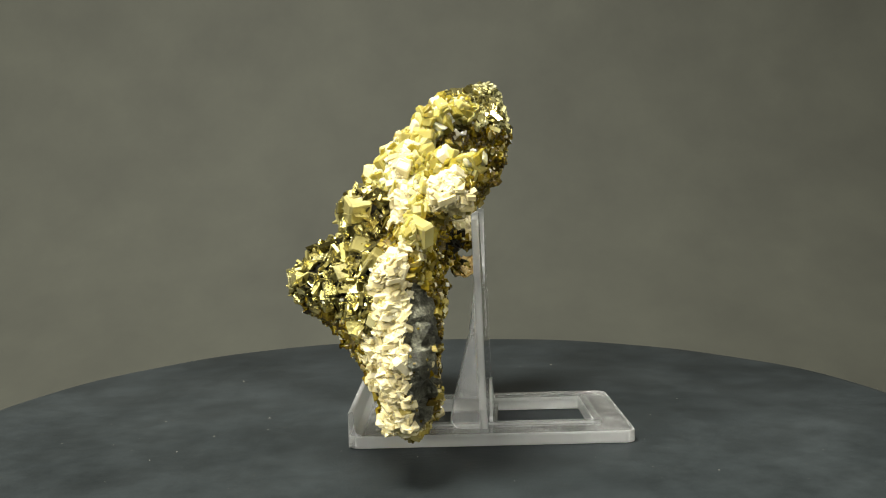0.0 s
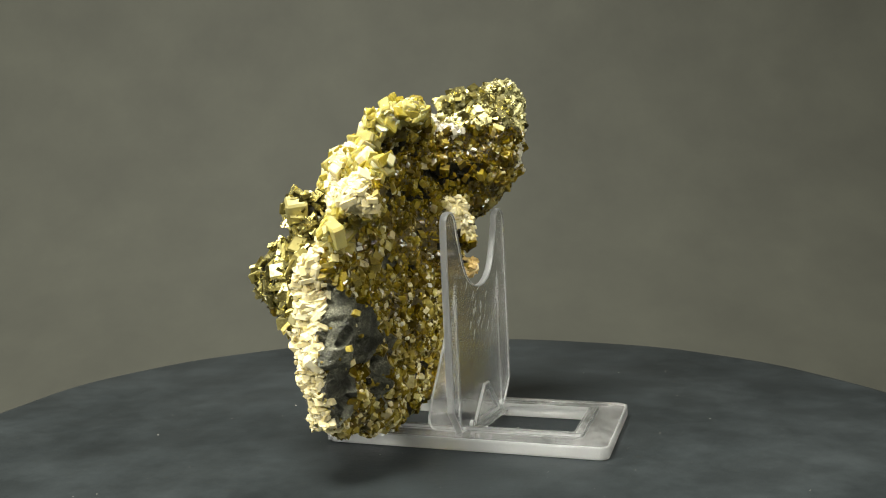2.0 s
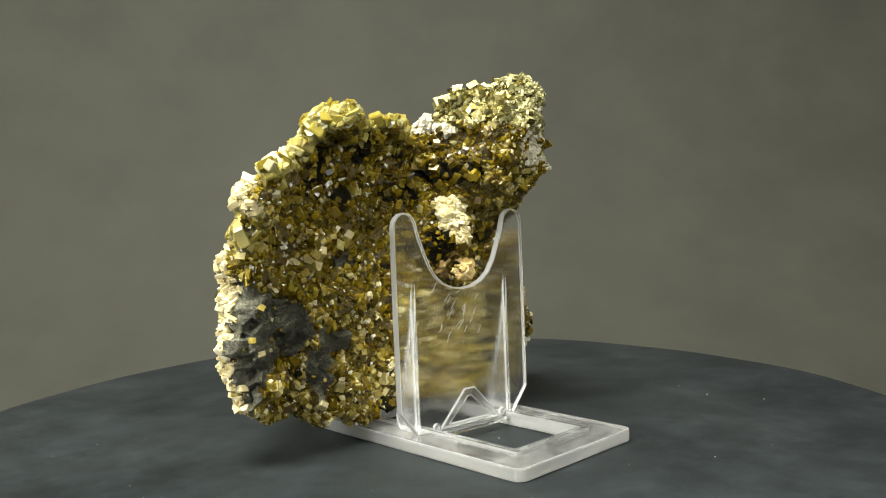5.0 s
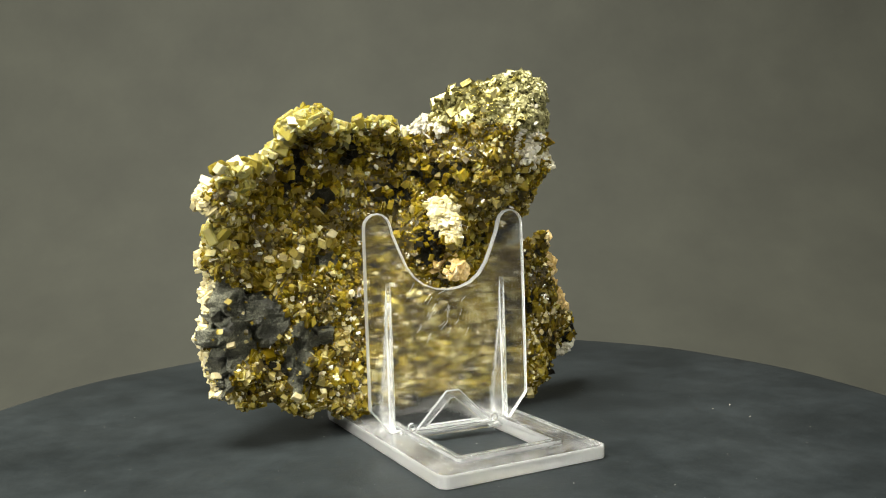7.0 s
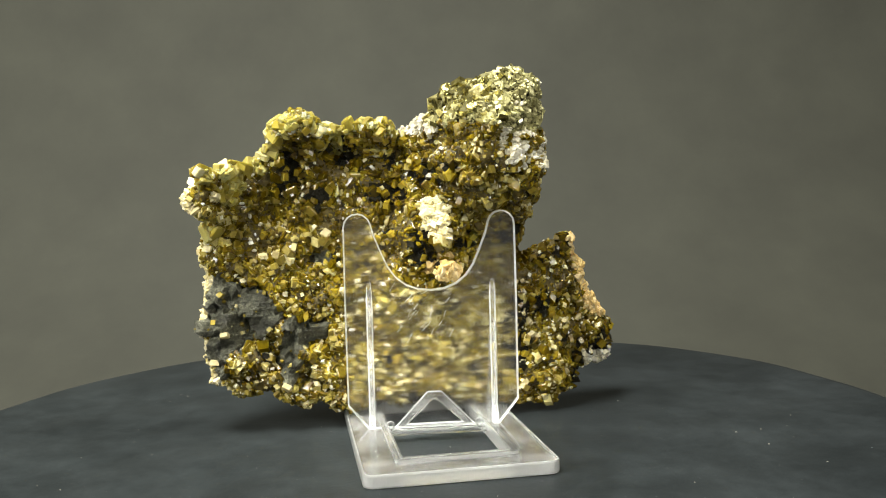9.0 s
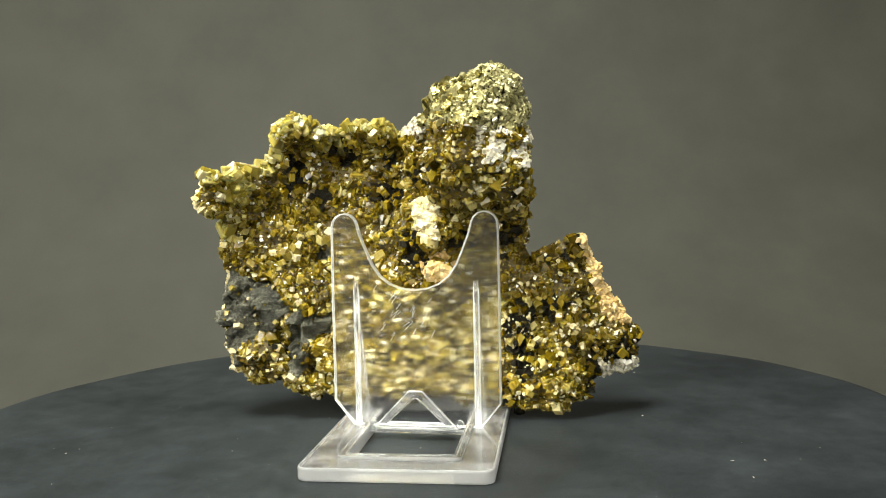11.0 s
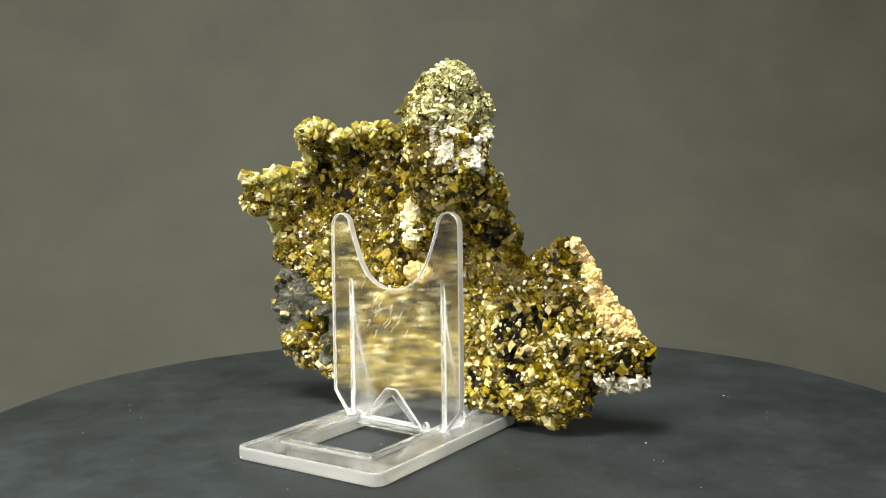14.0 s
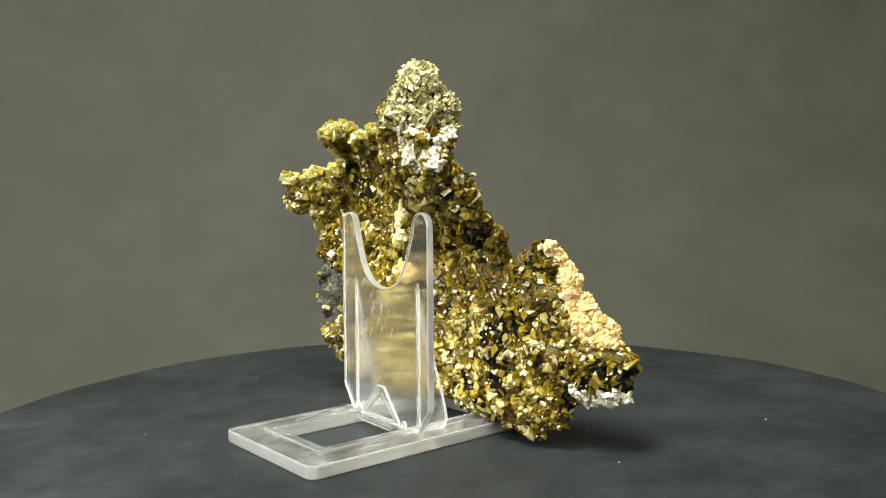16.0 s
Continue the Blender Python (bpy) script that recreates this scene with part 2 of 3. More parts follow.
def rim_radius(a):
    return R + 0.0018 * math.sin(3 * a + 0.6) + 0.0007 * math.sin(7 * a) + 0.0004 * math.sin(17 * a + 1.0)


def lathe(bm, profile, steps=160, wavy=False):
    rings = []
    for r, z in profile:
        ring = []
        for k in range(steps):
            a = math.tau * k / steps
            q = r * (rim_radius(a) / R if wavy else 1.0)
            ring.append(bm.verts.new((q * math.cos(a), q * math.sin(a), z)))
        rings.append(ring)
    for a, c in zip(rings, rings[1:]):
        for k in range(steps):
            j = (k + 1) % steps
            bm.faces.new((a[k], a[j], c[j], c[k])).smooth = True
    bm.faces.new(rings[0][::-1])
    bm.faces.new(rings[-1])
    bmesh.ops.recalc_face_normals(bm, faces=bm.faces)


bm = bmesh.new()
lathe(bm, [(0.142, -0.009), (0.1462, -0.008), (R, -0.005), (R, -0.0013), (0.1469, 0.0002), (0.1459, 0.001), (0.1435, 0.0012), (0.13, 0.0007), (0.11, 0.0)], wavy=True)
for f in bm.faces:
    f.smooth = len(f.verts) == 4
part("disc", bm, rubber_m, turntable, "dusty black matt disc")
bm = bmesh.new()
lathe(bm, [(0.115, -0.0745), (0.12, -0.072), (0.12, -0.02), (0.06, -0.018), (0.06, -0.0102)], 96)
part("motor_housing", bm, plastic_m, turntable, "black plastic motor housing")

rng = np.random.default_rng(7)
bm = bmesh.new()
for k in range(110):
    q, a = 0.109 * math.sqrt(rng.random()), rng.random() * math.tau
    s = 0.00006 + 0.00016 * rng.random() ** 4
    bmesh.ops.create_icosphere(bm, subdivisions=1, radius=s, matrix=Matrix.LocRotScale(
        (q * math.cos(a), q * math.sin(a), s * 0.4), Euler((0, 0, a)), (1 + rng.random(), 1, 0.7)))
tagged(part("dust_specks", bm, dust_m, turntable, "pale mineral dust specks"), kind="stuff")

# ---- clear acrylic stand ----
stand = tagged(new("display_stand"), "clear acrylic easel stand under the mineral specimen", "display stand")


def base_place(u, v, w):
    c, s = math.cos(radians(-1.5)), math.sin(radians(-1.5))
    x, y = (u - 16.0) * c - v * s + 16.0, (u - 16.0) * s + v * c - 2.4
    return (x * MM, y * MM, (0.15 + w) * MM)


bm = bmesh.new()
ring_prism(bm, rounded_rect(-23.0, 55.5, -24.3, 24.3, 3.0), rounded_rect(-14.0, 45.2, -13.8, 13.8, 0.8), base_place, 3.4, 1)
soften(bm, 0.5 * MM, 2, 1)
part("base", bm, (clear_m, edge_m), stand, "clear acrylic base with a rectangular slot")
bm = bmesh.new()
ring_prism(bm, rounded_rect(-15.5, 47.6, -15.6, 15.6, 1.0), rounded_rect(-14.3, 45.0, -13.6, 13.6, 0.8),
           lambda u, v, w: base_place(u, v, w + 3.3), 0.8, 1)
part("slot_rim", bm, (clear_m, edge_m), stand)
bm = bmesh.new()
prism(bm, [(-23.0, 0.4), (-19.5, 0.4), (-19.5, 3.6), (-21.0, 4.5), (-21.4, 10.2), (-22.2, 10.4), (-23.0, 10.0)],
      lambda u, v, w: base_place(u, w - 24.0, v), 48.0, 1)
soften(bm, 0.3 * MM)
part("front_lip", bm, (clear_m, edge_m), stand, "upturned acrylic lip")


def plate_place(u, v, w):
    """u across, v up, w from the plate's face towards the mineral."""
    lean = 16.9 - 0.022 * v - w
    c, s = math.cos(radians(-6.0)), math.sin(radians(-6.0))
    return ((lean - 16.0) * c - u * s + 16.0) * MM, ((lean - 16.0) * s + u * c - 2.9) * MM, v * MM


def tip(cx, cz, r, a0, a1, n=7):
    return [(cx + r * math.cos(radians(a0 + (a1 - a0) * k / n)), cz + r * math.sin(radians(a0 + (a1 - a0) * k / n))) for k in range(n + 1)]


half = [(18.6, 3.4), (24.3, 10.3), (24.4, 40.0)] + tip(20.3, 60.2, 4.0, 0, 165) + [(15.6, 58.0), (13.6, 53.0), (11.9, 49.2), (9.8, 46.2), (7.0, 44.0), (3.6, 42.7)]
outline = half + [(0.0, 42.3)] + [(-u, v) for u, v in half[::-1]]
bm = bmesh.new()
prism(bm, outline, plate_place, 2.0, 1)
soften(bm, 0.42 * MM, 2, 1)
part("back_plate", bm, (acrylic_m, edge_m), stand, "scratched clear acrylic plate with two prongs").visible_shadow = False
for y0 in (-18.4, 16.6):
    bm = bmesh.new()
    rib = [(2.05, 45.0), (2.05, 2.9), (7.0, 2.9)] + tip(7.2, 6.2, 3.3, -90, 10, 6) + [(9.4, 12.0), (6.8, 21.0), (4.2, 31.0)]
    prism(bm, rib, lambda u, v, w: plate_place(y0 + w, v, u), 1.8, 1)
    for f in bm.faces:
        f.material_index = 0
    soften(bm, 0.35 * MM, 1, 1)
    part("rib", bm, (clear_m, edge_m), stand).visible_shadow = False
bm = bmesh.new()
prism(bm, [(-0.05, 3.0), (-2.2, 3.0), (-2.2, 2.0), (-0.05, 2.0)], lambda u, v, w: plate_place(w - 18.0, v, u), 36.0)
part("foot_bar", bm, clear_m, stand)


def brace_place(u, v, w):
    return plate_place(u, v, -0.2 - w)


bm = bmesh.new()
ring_prism(bm, [(-12.4, 3.0), (12.4, 3.0), (2.0, 13.8), (-2.0, 13.8)], [(-7.6, 4.9), (7.6, 4.9), (0.5, 11.4), (-0.5, 11.4)], brace_place, 0.9, 1)
soften(bm, 0.3 * MM, 1, 1)
part("triangular_brace", bm, (clear_m, edge_m), stand)
for side in (-12.6, 12.6):
    bm = bmesh.new()
    ring = [(math.cos(math.tau * k / 14), math.sin(math.tau * k / 14)) for k in range(14)]
    ring_prism(bm, [(side + 1.15 * a, 4.6 + 1.15 * c) for a, c in ring], [(side + 0.7 * a, 4.6 + 0.7 * c) for a, c in ring], brace_place, 1.0, 1)
    part("boss", bm, (clear_m, edge_m), stand, "small round moulding boss")
bm = bmesh.new()
for k in range(26):
    u, v, a, l = rng.normal(0, 6), rng.normal(36, 4), radians(rng.normal(62, 14)), 1.0 + 2.2 * rng.random()
    du, dv = l * math.cos(a) / 2, l * math.sin(a) / 2
    pu, pv = 0.12 * math.sin(a), -0.12 * math.cos(a)
    prism(bm, [(u - du, v - dv), (u + du, v + dv), (u + du + pu, v + dv + pv), (u - du + pu, v - dv + pv)],
          lambda p, q, w: plate_place(p, q, -0.02 - w), 0.03)
part("scratch_marks", bm, edge_m, stand, "fine whitish scratches")

# ---- mineral specimen (millimetres until the mesh is written) ----


def sm(a, b, v):
    t = np.clip((v - a) / (b - a), 0, 1)
    return t * t * (3 - 2 * t)


def bell(y, z, cy, cz, sy, sz):
    return np.exp(-((y - cy) / sy) ** 2 - ((z - cz) / sz) ** 2)


# outline of the slab, seen square on from behind the stand
SLAB = [(-66.5, 77), (-64.5, 79.5), (-59, 78.5), (-53, 80.5), (-47, 84.5), (-44.4, 90), (-39, 94), (-33, 93.5), (-30, 91), (-19, 92),
        (-7, 89.5), (-3, 92.5), (1, 98.5), (8, 101), (15, 103), (22, 103), (26.5, 101), (29.5, 96.5), (29.8, 77), (31, 72), (32, 67), (31.5, 61), (29.5, 55),
        (30, 49), (33, 52), (37, 55.5), (42.5, 56.5), (47.5, 56), (51, 45.5), (56.5, 36.5), (62.5, 27), (63.5, 14), (49, 9.5), (40, 2.5), (32, 2.2), (10, 5),
        (-25, 5), (-38, 7.5), (-61, 13), (-66.5, 22.5), (-67, 34), (-65, 45), (-67, 55), (-66.5, 62), (-67.5, 71)]


def outline_distance(y, z):
    best, inside = np.full(y.shape, 1e9), np.zeros(y.shape, bool)
    for (y0, z0), (y1, z1) in zip(SLAB, SLAB[1:] + SLAB[:1]):
        ey, ez = y1 - y0, z1 - z0
        t = np.clip(((y - y0) * ey + (z - z0) * ez) / (ey * ey + ez * ez), 0, 1)
        best = np.minimum(best, np.hypot(y - y0 - t * ey, z - z0 - t * ez))
        cross = ((z0 > z) != (z1 > z)) & (y < ey * (z - z0) / (ez if ez else 1e-9) + y0)
        inside ^= cross
    return np.where(inside, -best, best)


def back_x(y, z):
    x = -0.5 + 24 * sm(50, 80, z) * sm(-10, 12, y) + 2.5 * sm(74, 90, z) * sm(0, 14, y) + 14 * sm(-46, -66, y) * sm(54, 76, z)
    x += 9 * sm(76, 92, z) * sm(-8, -16, y) * (1 - sm(-50, -62, y)) + 9 * bell(y, z, 0, 57, 9, 11)
    x += -9 * sm(38, 64, y) - 5 * bell(y, z, -27, 82, 6, 5) - 3 * bell(y, z, -48, 62, 12, 12) + 4 * bell(y, z, -8, 38, 18, 20) + 2.5 * bell(y, z, 24, 66, 10, 9)
    x += -7 * sm(89, 99, z) * sm(24, 4, y) * sm(-12, -2, y)
    return x


def front_x(y, z):
    x = -15 + 22 * sm(69, 102, z) + 6 * sm(-42, -55, y) * sm(78, 90, z) + 3 * sm(-55, -66, y) - 20.5 * bell(y, z, -39, 46.5, 17, 13.5) + (22 * sm(48, 60, z) - 12 * sm(78, 90, z)) * sm(0, 18, y)
    x += 25 * sm(-44, -63, y) * sm(51, 67, z) + 10 * sm(30, 48, z) * sm(34, 46, y) * (1 - sm(52, 60, z)) - 2 * sm(50, 60, y) * sm(28, 20, z)
    x += -4 * sm(40, 60, y) + 4 * sm(25, 8, z)
    x += -2 * bell(y, z, -46, 84, 10, 7)
    return np.minimum(x, back_x(y, z) - 8.5 - 3.5 * sm(89, 97, z) * sm(2, 14, y))


LUMPS = [(-15.5, -50, 65, 4.5, 4.5, 4.5), (6, -65, 70, 4.2, 4, 4.5), (8, -38, 90, 4, 5, 3.5), (8.2, 0, 62, 3.0, 3, 4), (9.5, 2, 56, 3.5, 3, 3), (9, 3, 47, 3.5, 3.5, 3)]


def rock_field(x, y, z):
    """Below zero inside the rock."""
    d = outline_distance(y, z) - 0.3
    a, b, c = d, x - back_x(y, z) + 0.8, front_x(y, z) - x + 0.8
    k = 2.6
    m = np.maximum(np.maximum(a, b), c)
    f = m + k * np.log(np.exp((a - m) / k) + np.exp((b - m) / k) + np.exp((c - m) / k))
    for lx, ly, lz, rx, ry, rz in LUMPS:
        q = np.sqrt(((x - lx) / rx) ** 2 + ((y - ly) / ry) ** 2 + ((z - lz) / rz) ** 2)
        f = np.minimum(f, (q - 1) * min(rx, ry, rz))
    f += 0.9 * np.sin(x * 0.45 + 1.3 * np.sin(z * 0.21)) * np.sin(y * 0.37 + 0.5) * np.sin(z * 0.41 + 1.0)
    return f


def surface_net(step=1.3):
    gx, gy, gz = np.arange(-46, 36, step), np.arange(-78, 72, step), np.arange(-2, 112, step)
    X, Y, Z = np.meshgrid(gx, gy, gz, indexing="ij")
    F = rock_field(X, Y, Z)
    S = F < 0
    nx, ny, nz = (n - 1 for n in F.shape)
    total, count = np.zeros((nx, ny, nz, 3)), np.zeros((nx, ny, nz))
    corners = [(i, j, k) for i in (0, 1) for j in (0, 1) for k in (0, 1)]
    G = np.stack([X, Y, Z], -1)

    def cut(c):
        return tuple(slice(o, o + n) for o, n in zip(c, (nx, ny, nz)))
    for c in corners:
        for ax in range(3):
            if c[ax]:
                continue
            e = list(c)
            e[ax] = 1
            fa, fb = F[cut(c)], F[cut(e)]
            hit = (fa < 0) != (fb < 0)
            t = np.where(hit, fa / np.where(hit, fa - fb, 1), 0)[..., None]
            total += np.where(hit[..., None], G[cut(c)] * (1 - t) + G[cut(e)] * t, 0)
            count += hit
    used = count > 0
    index = np.full((nx, ny, nz), -1)
    index[used] = np.arange(used.sum())
    verts = total[used] / count[used][:, None]
    quads = []
    for ax in range(3):
        u, v = (ax + 1) % 3, (ax + 2) % 3
        a = [slice(1, -1)] * 3
        a[ax] = slice(0, -1)
        b = list(a)
        b[ax] = slice(1, None)
        sa, sb = S[tuple(a)], S[tuple(b)]
        cell = np.argwhere(sa != sb)
        flip = sa[sa != sb]
        cell[:, u] += 1
        cell[:, v] += 1
        ids = []
        for du, dv in ((1, 1), (0, 1), (0, 0), (1, 0)):
            q = cell.copy()
            q[:, u] -= du
            q[:, v] -= dv
            q = np.minimum(q, [nx - 1, ny - 1, nz - 1])
            ids.append(index[q[:, 0], q[:, 1], q[:, 2]])
        q = np.stack(ids, 1)
        q[~flip] = q[~flip][:, ::-1]
        quads.append(q)
    quads = np.concatenate(quads)
    return verts, quads[(quads >= 0).all(1)]


def field_normals(p, h=0.6):
    g = np.stack([rock_field(*(p + h * e).T) - rock_field(*(p - h * e).T) for e in np.eye(3)], 1)
    return g / np.maximum(np.linalg.norm(g, axis=1, keepdims=True), 1e-9)


def rough(p, scale, seed):
    return np.array([noise.noise(Vector(q) * scale + Vector((seed, 0, 0))) for q in p])


ZONES = ("siderite", "pale", "matrix", "calcite", "peach", "white", "pyrite", "black")


def zones(p, n):
    """The mineral that covers each point, by place on the specimen and the way that it faces."""
    x, y, z = p.T
    w = 3.0 * rough(p, 0.16, 11.0) + 1.5 * rough(p, 0.45, 5.0)
    zone = np.zeros(len(p), int)
    back = n[:, 0] > -0.25

    def near(cy, cz, ry, rz, lim=1.0):
        return np.hypot((y - cy) / ry, (z - cz) / rz) + w * 0.11 < lim
    # larger pale crystals along the crest and over the upper end
    crest = (outline_distance(y, z) > -4.5 + w) & (z > 72) & (y < -2)
    zone[crest | ((y < -60 + w) & (z > 53) & (n[:, 0] < -0.1)) | ((n[:, 0] < -0.3) & (z > 66) & (y < -2))] = 1
    # bare grey rock
    bare = near(-57.5, 35, 12.5, 10.5) | near(-39, 29, 8, 5) | near(-43, 21, 3.5, 7) | near(-64, 44, 4, 4)
    bare |= near(-33, 51, 4, 2.5)
    zone[bare & back] = 2
    # dark rock on the wing; elsewhere shade of hollows and overhangs, painted black
    black = near(26, 31, 5, 5) | near(27, 19, 3.5, 8) | near(36, 34, 5, 4) | near(-27, 82, 6, 4) | near(-13, 69, 6.5, 3) | near(0, 75, 6.5, 3) | near(-3, 53, 4.5, 5.5) | near(-40, 77, 4, 5) | near(-33, 68, 3, 4) | near(22, 57, 6, 3.5)
    # scattered gaps, their shade painted in too
    gaps = (rough(p, 0.13, 21.0) > 0.45) & (zone == 0) & (z < 86)
    zone[(black | gaps) & back] = 7
    zone[(y < -60) & (x > -5.5 + w * 0.4) & (x < 4 + w * 0.4) & (z > 13 + w) & (z < 46)] = 2
    # calcite crusts
    zone[(y < -57) & (x < -6.0 + w * 0.4) & (x > -20) & (z < 52 + w)] = 3
    zone[(y > 43) & (np.hypot((y - 57) / 7, (z - 34) / 6.5) + w * 0.12 < 1)] = 4
    zone[(y > 44) & (np.abs(y - (68 - 0.42 * z)) < 2.4 + 0.5 * w) & (z > 36)] = 4
    zone[(np.linalg.norm(p - np.array((4, -68, 70)), axis=1) < 7.0 + 0.5 * w) & (n[:, 0] < 0.55)] = 3
    for place, reach in (((-6.7, -56, 67), 4.5), ((-9.3, -64, 57), 3.6), ((-9, -52, 76), 4.5), ((-6, -49, 82), 3.6), ((7, -36, 93), 2.4)):
        zone[np.linalg.norm(p - np.array(place), axis=1) < reach + 0.4 * w] = 3
    zone[(near(-0.5, 63, 2.7, 4.0) | near(1.5, 57, 2.8, 3.0)) & back] = 3
    zone[near(3.5, 47.5, 4, 4) & back] = 4
    zone[near(24.5, 82, 9, 8, 1.05) & (rough(p, 0.5, 8.0) > -0.06) & back] = 5
    zone[near(-3, 89, 5, 3)] = 5
    # undercut wing end, its shade painted black
    zone[(y > 46) & (z < 23 + w)] = 7
    zone[(y > 50) & (z < 15.5 + w)] = 5
    # brassy metallic crust on the tower and over the front bulge
    zone[(y > -2 + w * 0.4) & (z > 87 + w * 0.8 - 0.12 * (y - 15))] = 6
    zone[(x < -12.5 + w * 0.6) & (y < -22) & (z > 38 + w + 0.35 * (y + 60)) & (z < 72 + w)] = 6
    zone[np.linalg.norm(p - np.array((-18, -51, 65)), axis=1) < 8.5] = 6
    return zone


verts, quads = surface_net()
norms = field_normals(verts)
verts = verts + norms * (1.5 * rough(verts, 0.11, 1.0) + 2.2 * rough(verts, 0.21, 3.0) + 1.1 * rough(verts, 0.36, 2.0) - 0.3)[:, None]
norms = field_normals(verts)
verts[:, 2] = np.maximum(verts[:, 2], 0.6)
zone_v = zones(verts, norms)
# the bare rock breaks in flat chips
chips = rng.random((900, 3)) * (44, 140, 100) + (-30, -72, 0)
slopes = rng.normal(size=(900, 3)) * 0.7
bare_v = np.where(zone_v == 2)[0]
cell = np.argmin(((verts[bare_v][:, None] - chips[None]) ** 2).sum(2), 1)
verts[bare_v] += norms[bare_v] * np.clip(((verts[bare_v] - chips[cell]) * slopes[cell]).sum(1) + rng.normal(0, 0.2, len(bare_v)), -2.2, 2.2)[:, None]

specimen = tagged(new("mineral_specimen"), "olive-yellow siderite crystal cluster with brassy pyrite and white calcite", "mineral")
# dark_m under the pyrite paints in the shade between its blades
ROCK_MATS = (under_m, under_m, matrix_m, calcite_m, peach_m, white_m, dark_m, dark_m)


def mesh_part(name, pts, faces, mats, slots, label, smooth=False):
    me = bpy.data.meshes.new(name)
    me.from_pydata((pts * MM).tolist(), [], faces)
    for m in mats:
        me.materials.append(m)
    if slots is not None:
        me.polygons.foreach_set("material_index", slots.astype(np.int32))
    me.polygons.foreach_set("use_smooth", np.broadcast_to(smooth, len(faces)))
    me.update()
    ob = new(name, me)
    ob.parent = specimen
    return tagged(ob, label)


mesh_part("matrix", verts, quads.tolist(), ROCK_MATS, zone_v[quads[:, 0]], "rough dark grey host rock", zone_v[quads[:, 0]] != 2)

# a rhomb: a cube pressed along its diagonal, its edges a little worn
SKEW = np.eye(3) - 0.16 * np.ones((3, 3)) / 3 * 1.4


def rhomb(wear):
    """Corners and faces of the rhomb; wear: the share of an edge that is rounded off."""
    bm = bmesh.new()
    bmesh.ops.create_cube(bm, size=1.0)
    if wear:
        bmesh.ops.bevel(bm, geom=bm.edges[:], offset=wear, segments=1, affect="EDGES")
    bmesh.ops.triangulate(bm, faces=[f for f in bm.faces if len(f.verts) > 4])
    bm.verts.index_update()
    pts = np.array([v.co[:] for v in bm.verts]) @ SKEW.T
    faces = [[v.index for v in f.verts] for f in bm.faces]
    bm.free()
    return pts, faces


SHARP, WORN, ROUND = rhomb(0.0), rhomb(0.10), rhomb(0.2)


def scatter(count, want, seed_mask=None):
    """Random places on the rock's faces of the wanted minerals, with their normals."""
    fz = zone_v[quads[:, 0]]
    a = verts[quads]
    area = 0.5 * np.linalg.norm(np.cross(a[:, 2] - a[:, 0], a[:, 3] - a[:, 1]), axis=1) * np.isin(fz, want)
    if seed_mask is not None:
        area = area * seed_mask(a.mean(1))
    pick = rng.choice(len(quads), count, p=area / area.sum())
    u, v = rng.random((2, count, 1))
    q = a[pick]
    p = (q[:, 0] * (1 - u) + q[:, 1] * u) * (1 - v) + (q[:, 3] * (1 - u) + q[:, 2] * u) * v
    return p, field_normals(p)


def outward(n, loose):
    """Turns that set a rhomb's long corner roughly along the normals."""
    d = n + loose * rng.normal(size=n.shape)
    d /= np.linalg.norm(d, axis=1, keepdims=True)
    e = np.cross(d, rng.normal(size=n.shape))
    e /= np.linalg.norm(e, axis=1, keepdims=True)
    world_axes = np.stack([d, e, np.cross(d, e)], 2)
    a = np.ones(3) / math.sqrt(3)
    b = np.array((1, -1, 0)) / math.sqrt(2)
    return world_axes @ np.stack([a, b, np.cross(a, b)], 0)[None]


def bedded(n):
    """Turns that lay a plate nearly level, at any yaw."""
    out = []
    for k in range(len(n)):
        out.append(np.array(Euler((rng.normal(0, 0.4), rng.normal(0, 0.4), rng.random() * math.tau)).to_matrix()))
    return np.array(out)


def crystals(name, p, n, size, shape, mat, label, sink=0.1, jitter=0.12, loose=9.0, form=SHARP, turns=None):
    """Many small crystals in one mesh."""
    c = len(p)
    corners, sides = form
    bend = np.eye(3) + jitter * np.clip(rng.normal(size=(c, 3, 3)), -1.6, 1.6)
    bend = bend * (np.array(shape) * (1 + 0.2 * np.clip(rng.normal(size=(c, 3)), -1.6, 1.6)))[:, None, :] * size[:, None, None]
    turns = outward(n, loose) if turns is None else turns
    pts = np.einsum("cij,vj->cvi", turns @ bend, corners) + (p + n * (size * sink)[:, None])[:, None, :]
    pts = pts.reshape(-1, 3)
    pts[:, 2] = np.maximum(pts[:, 2], 0.4)
    step = len(corners)
    faces = [[k * step + i for i in f] for k in range(c) for f in sides]
    return tagged(mesh_part(name, pts, faces, (mat,), None, label), kind="stuff")


def sizes(n, lo, hi, power=2.0):
    return lo + (hi - lo) * rng.random(n) ** power


BEDS = np.array((1.0, 1.0, 2.0))


def growth(c):
    """How freely the crystals grew: low along beds and hollows, where the base, darkened for shade, shows between them.
    """
    return sm(-0.28, 0.22, rough(c * BEDS, 0.15, 31.0))


def pale_face(c):
    """The upper end and the crest, where the yellow crystals are largest."""
    return sm(-40, -52, c[:, 1]) * sm(54, 62, c[:, 2])


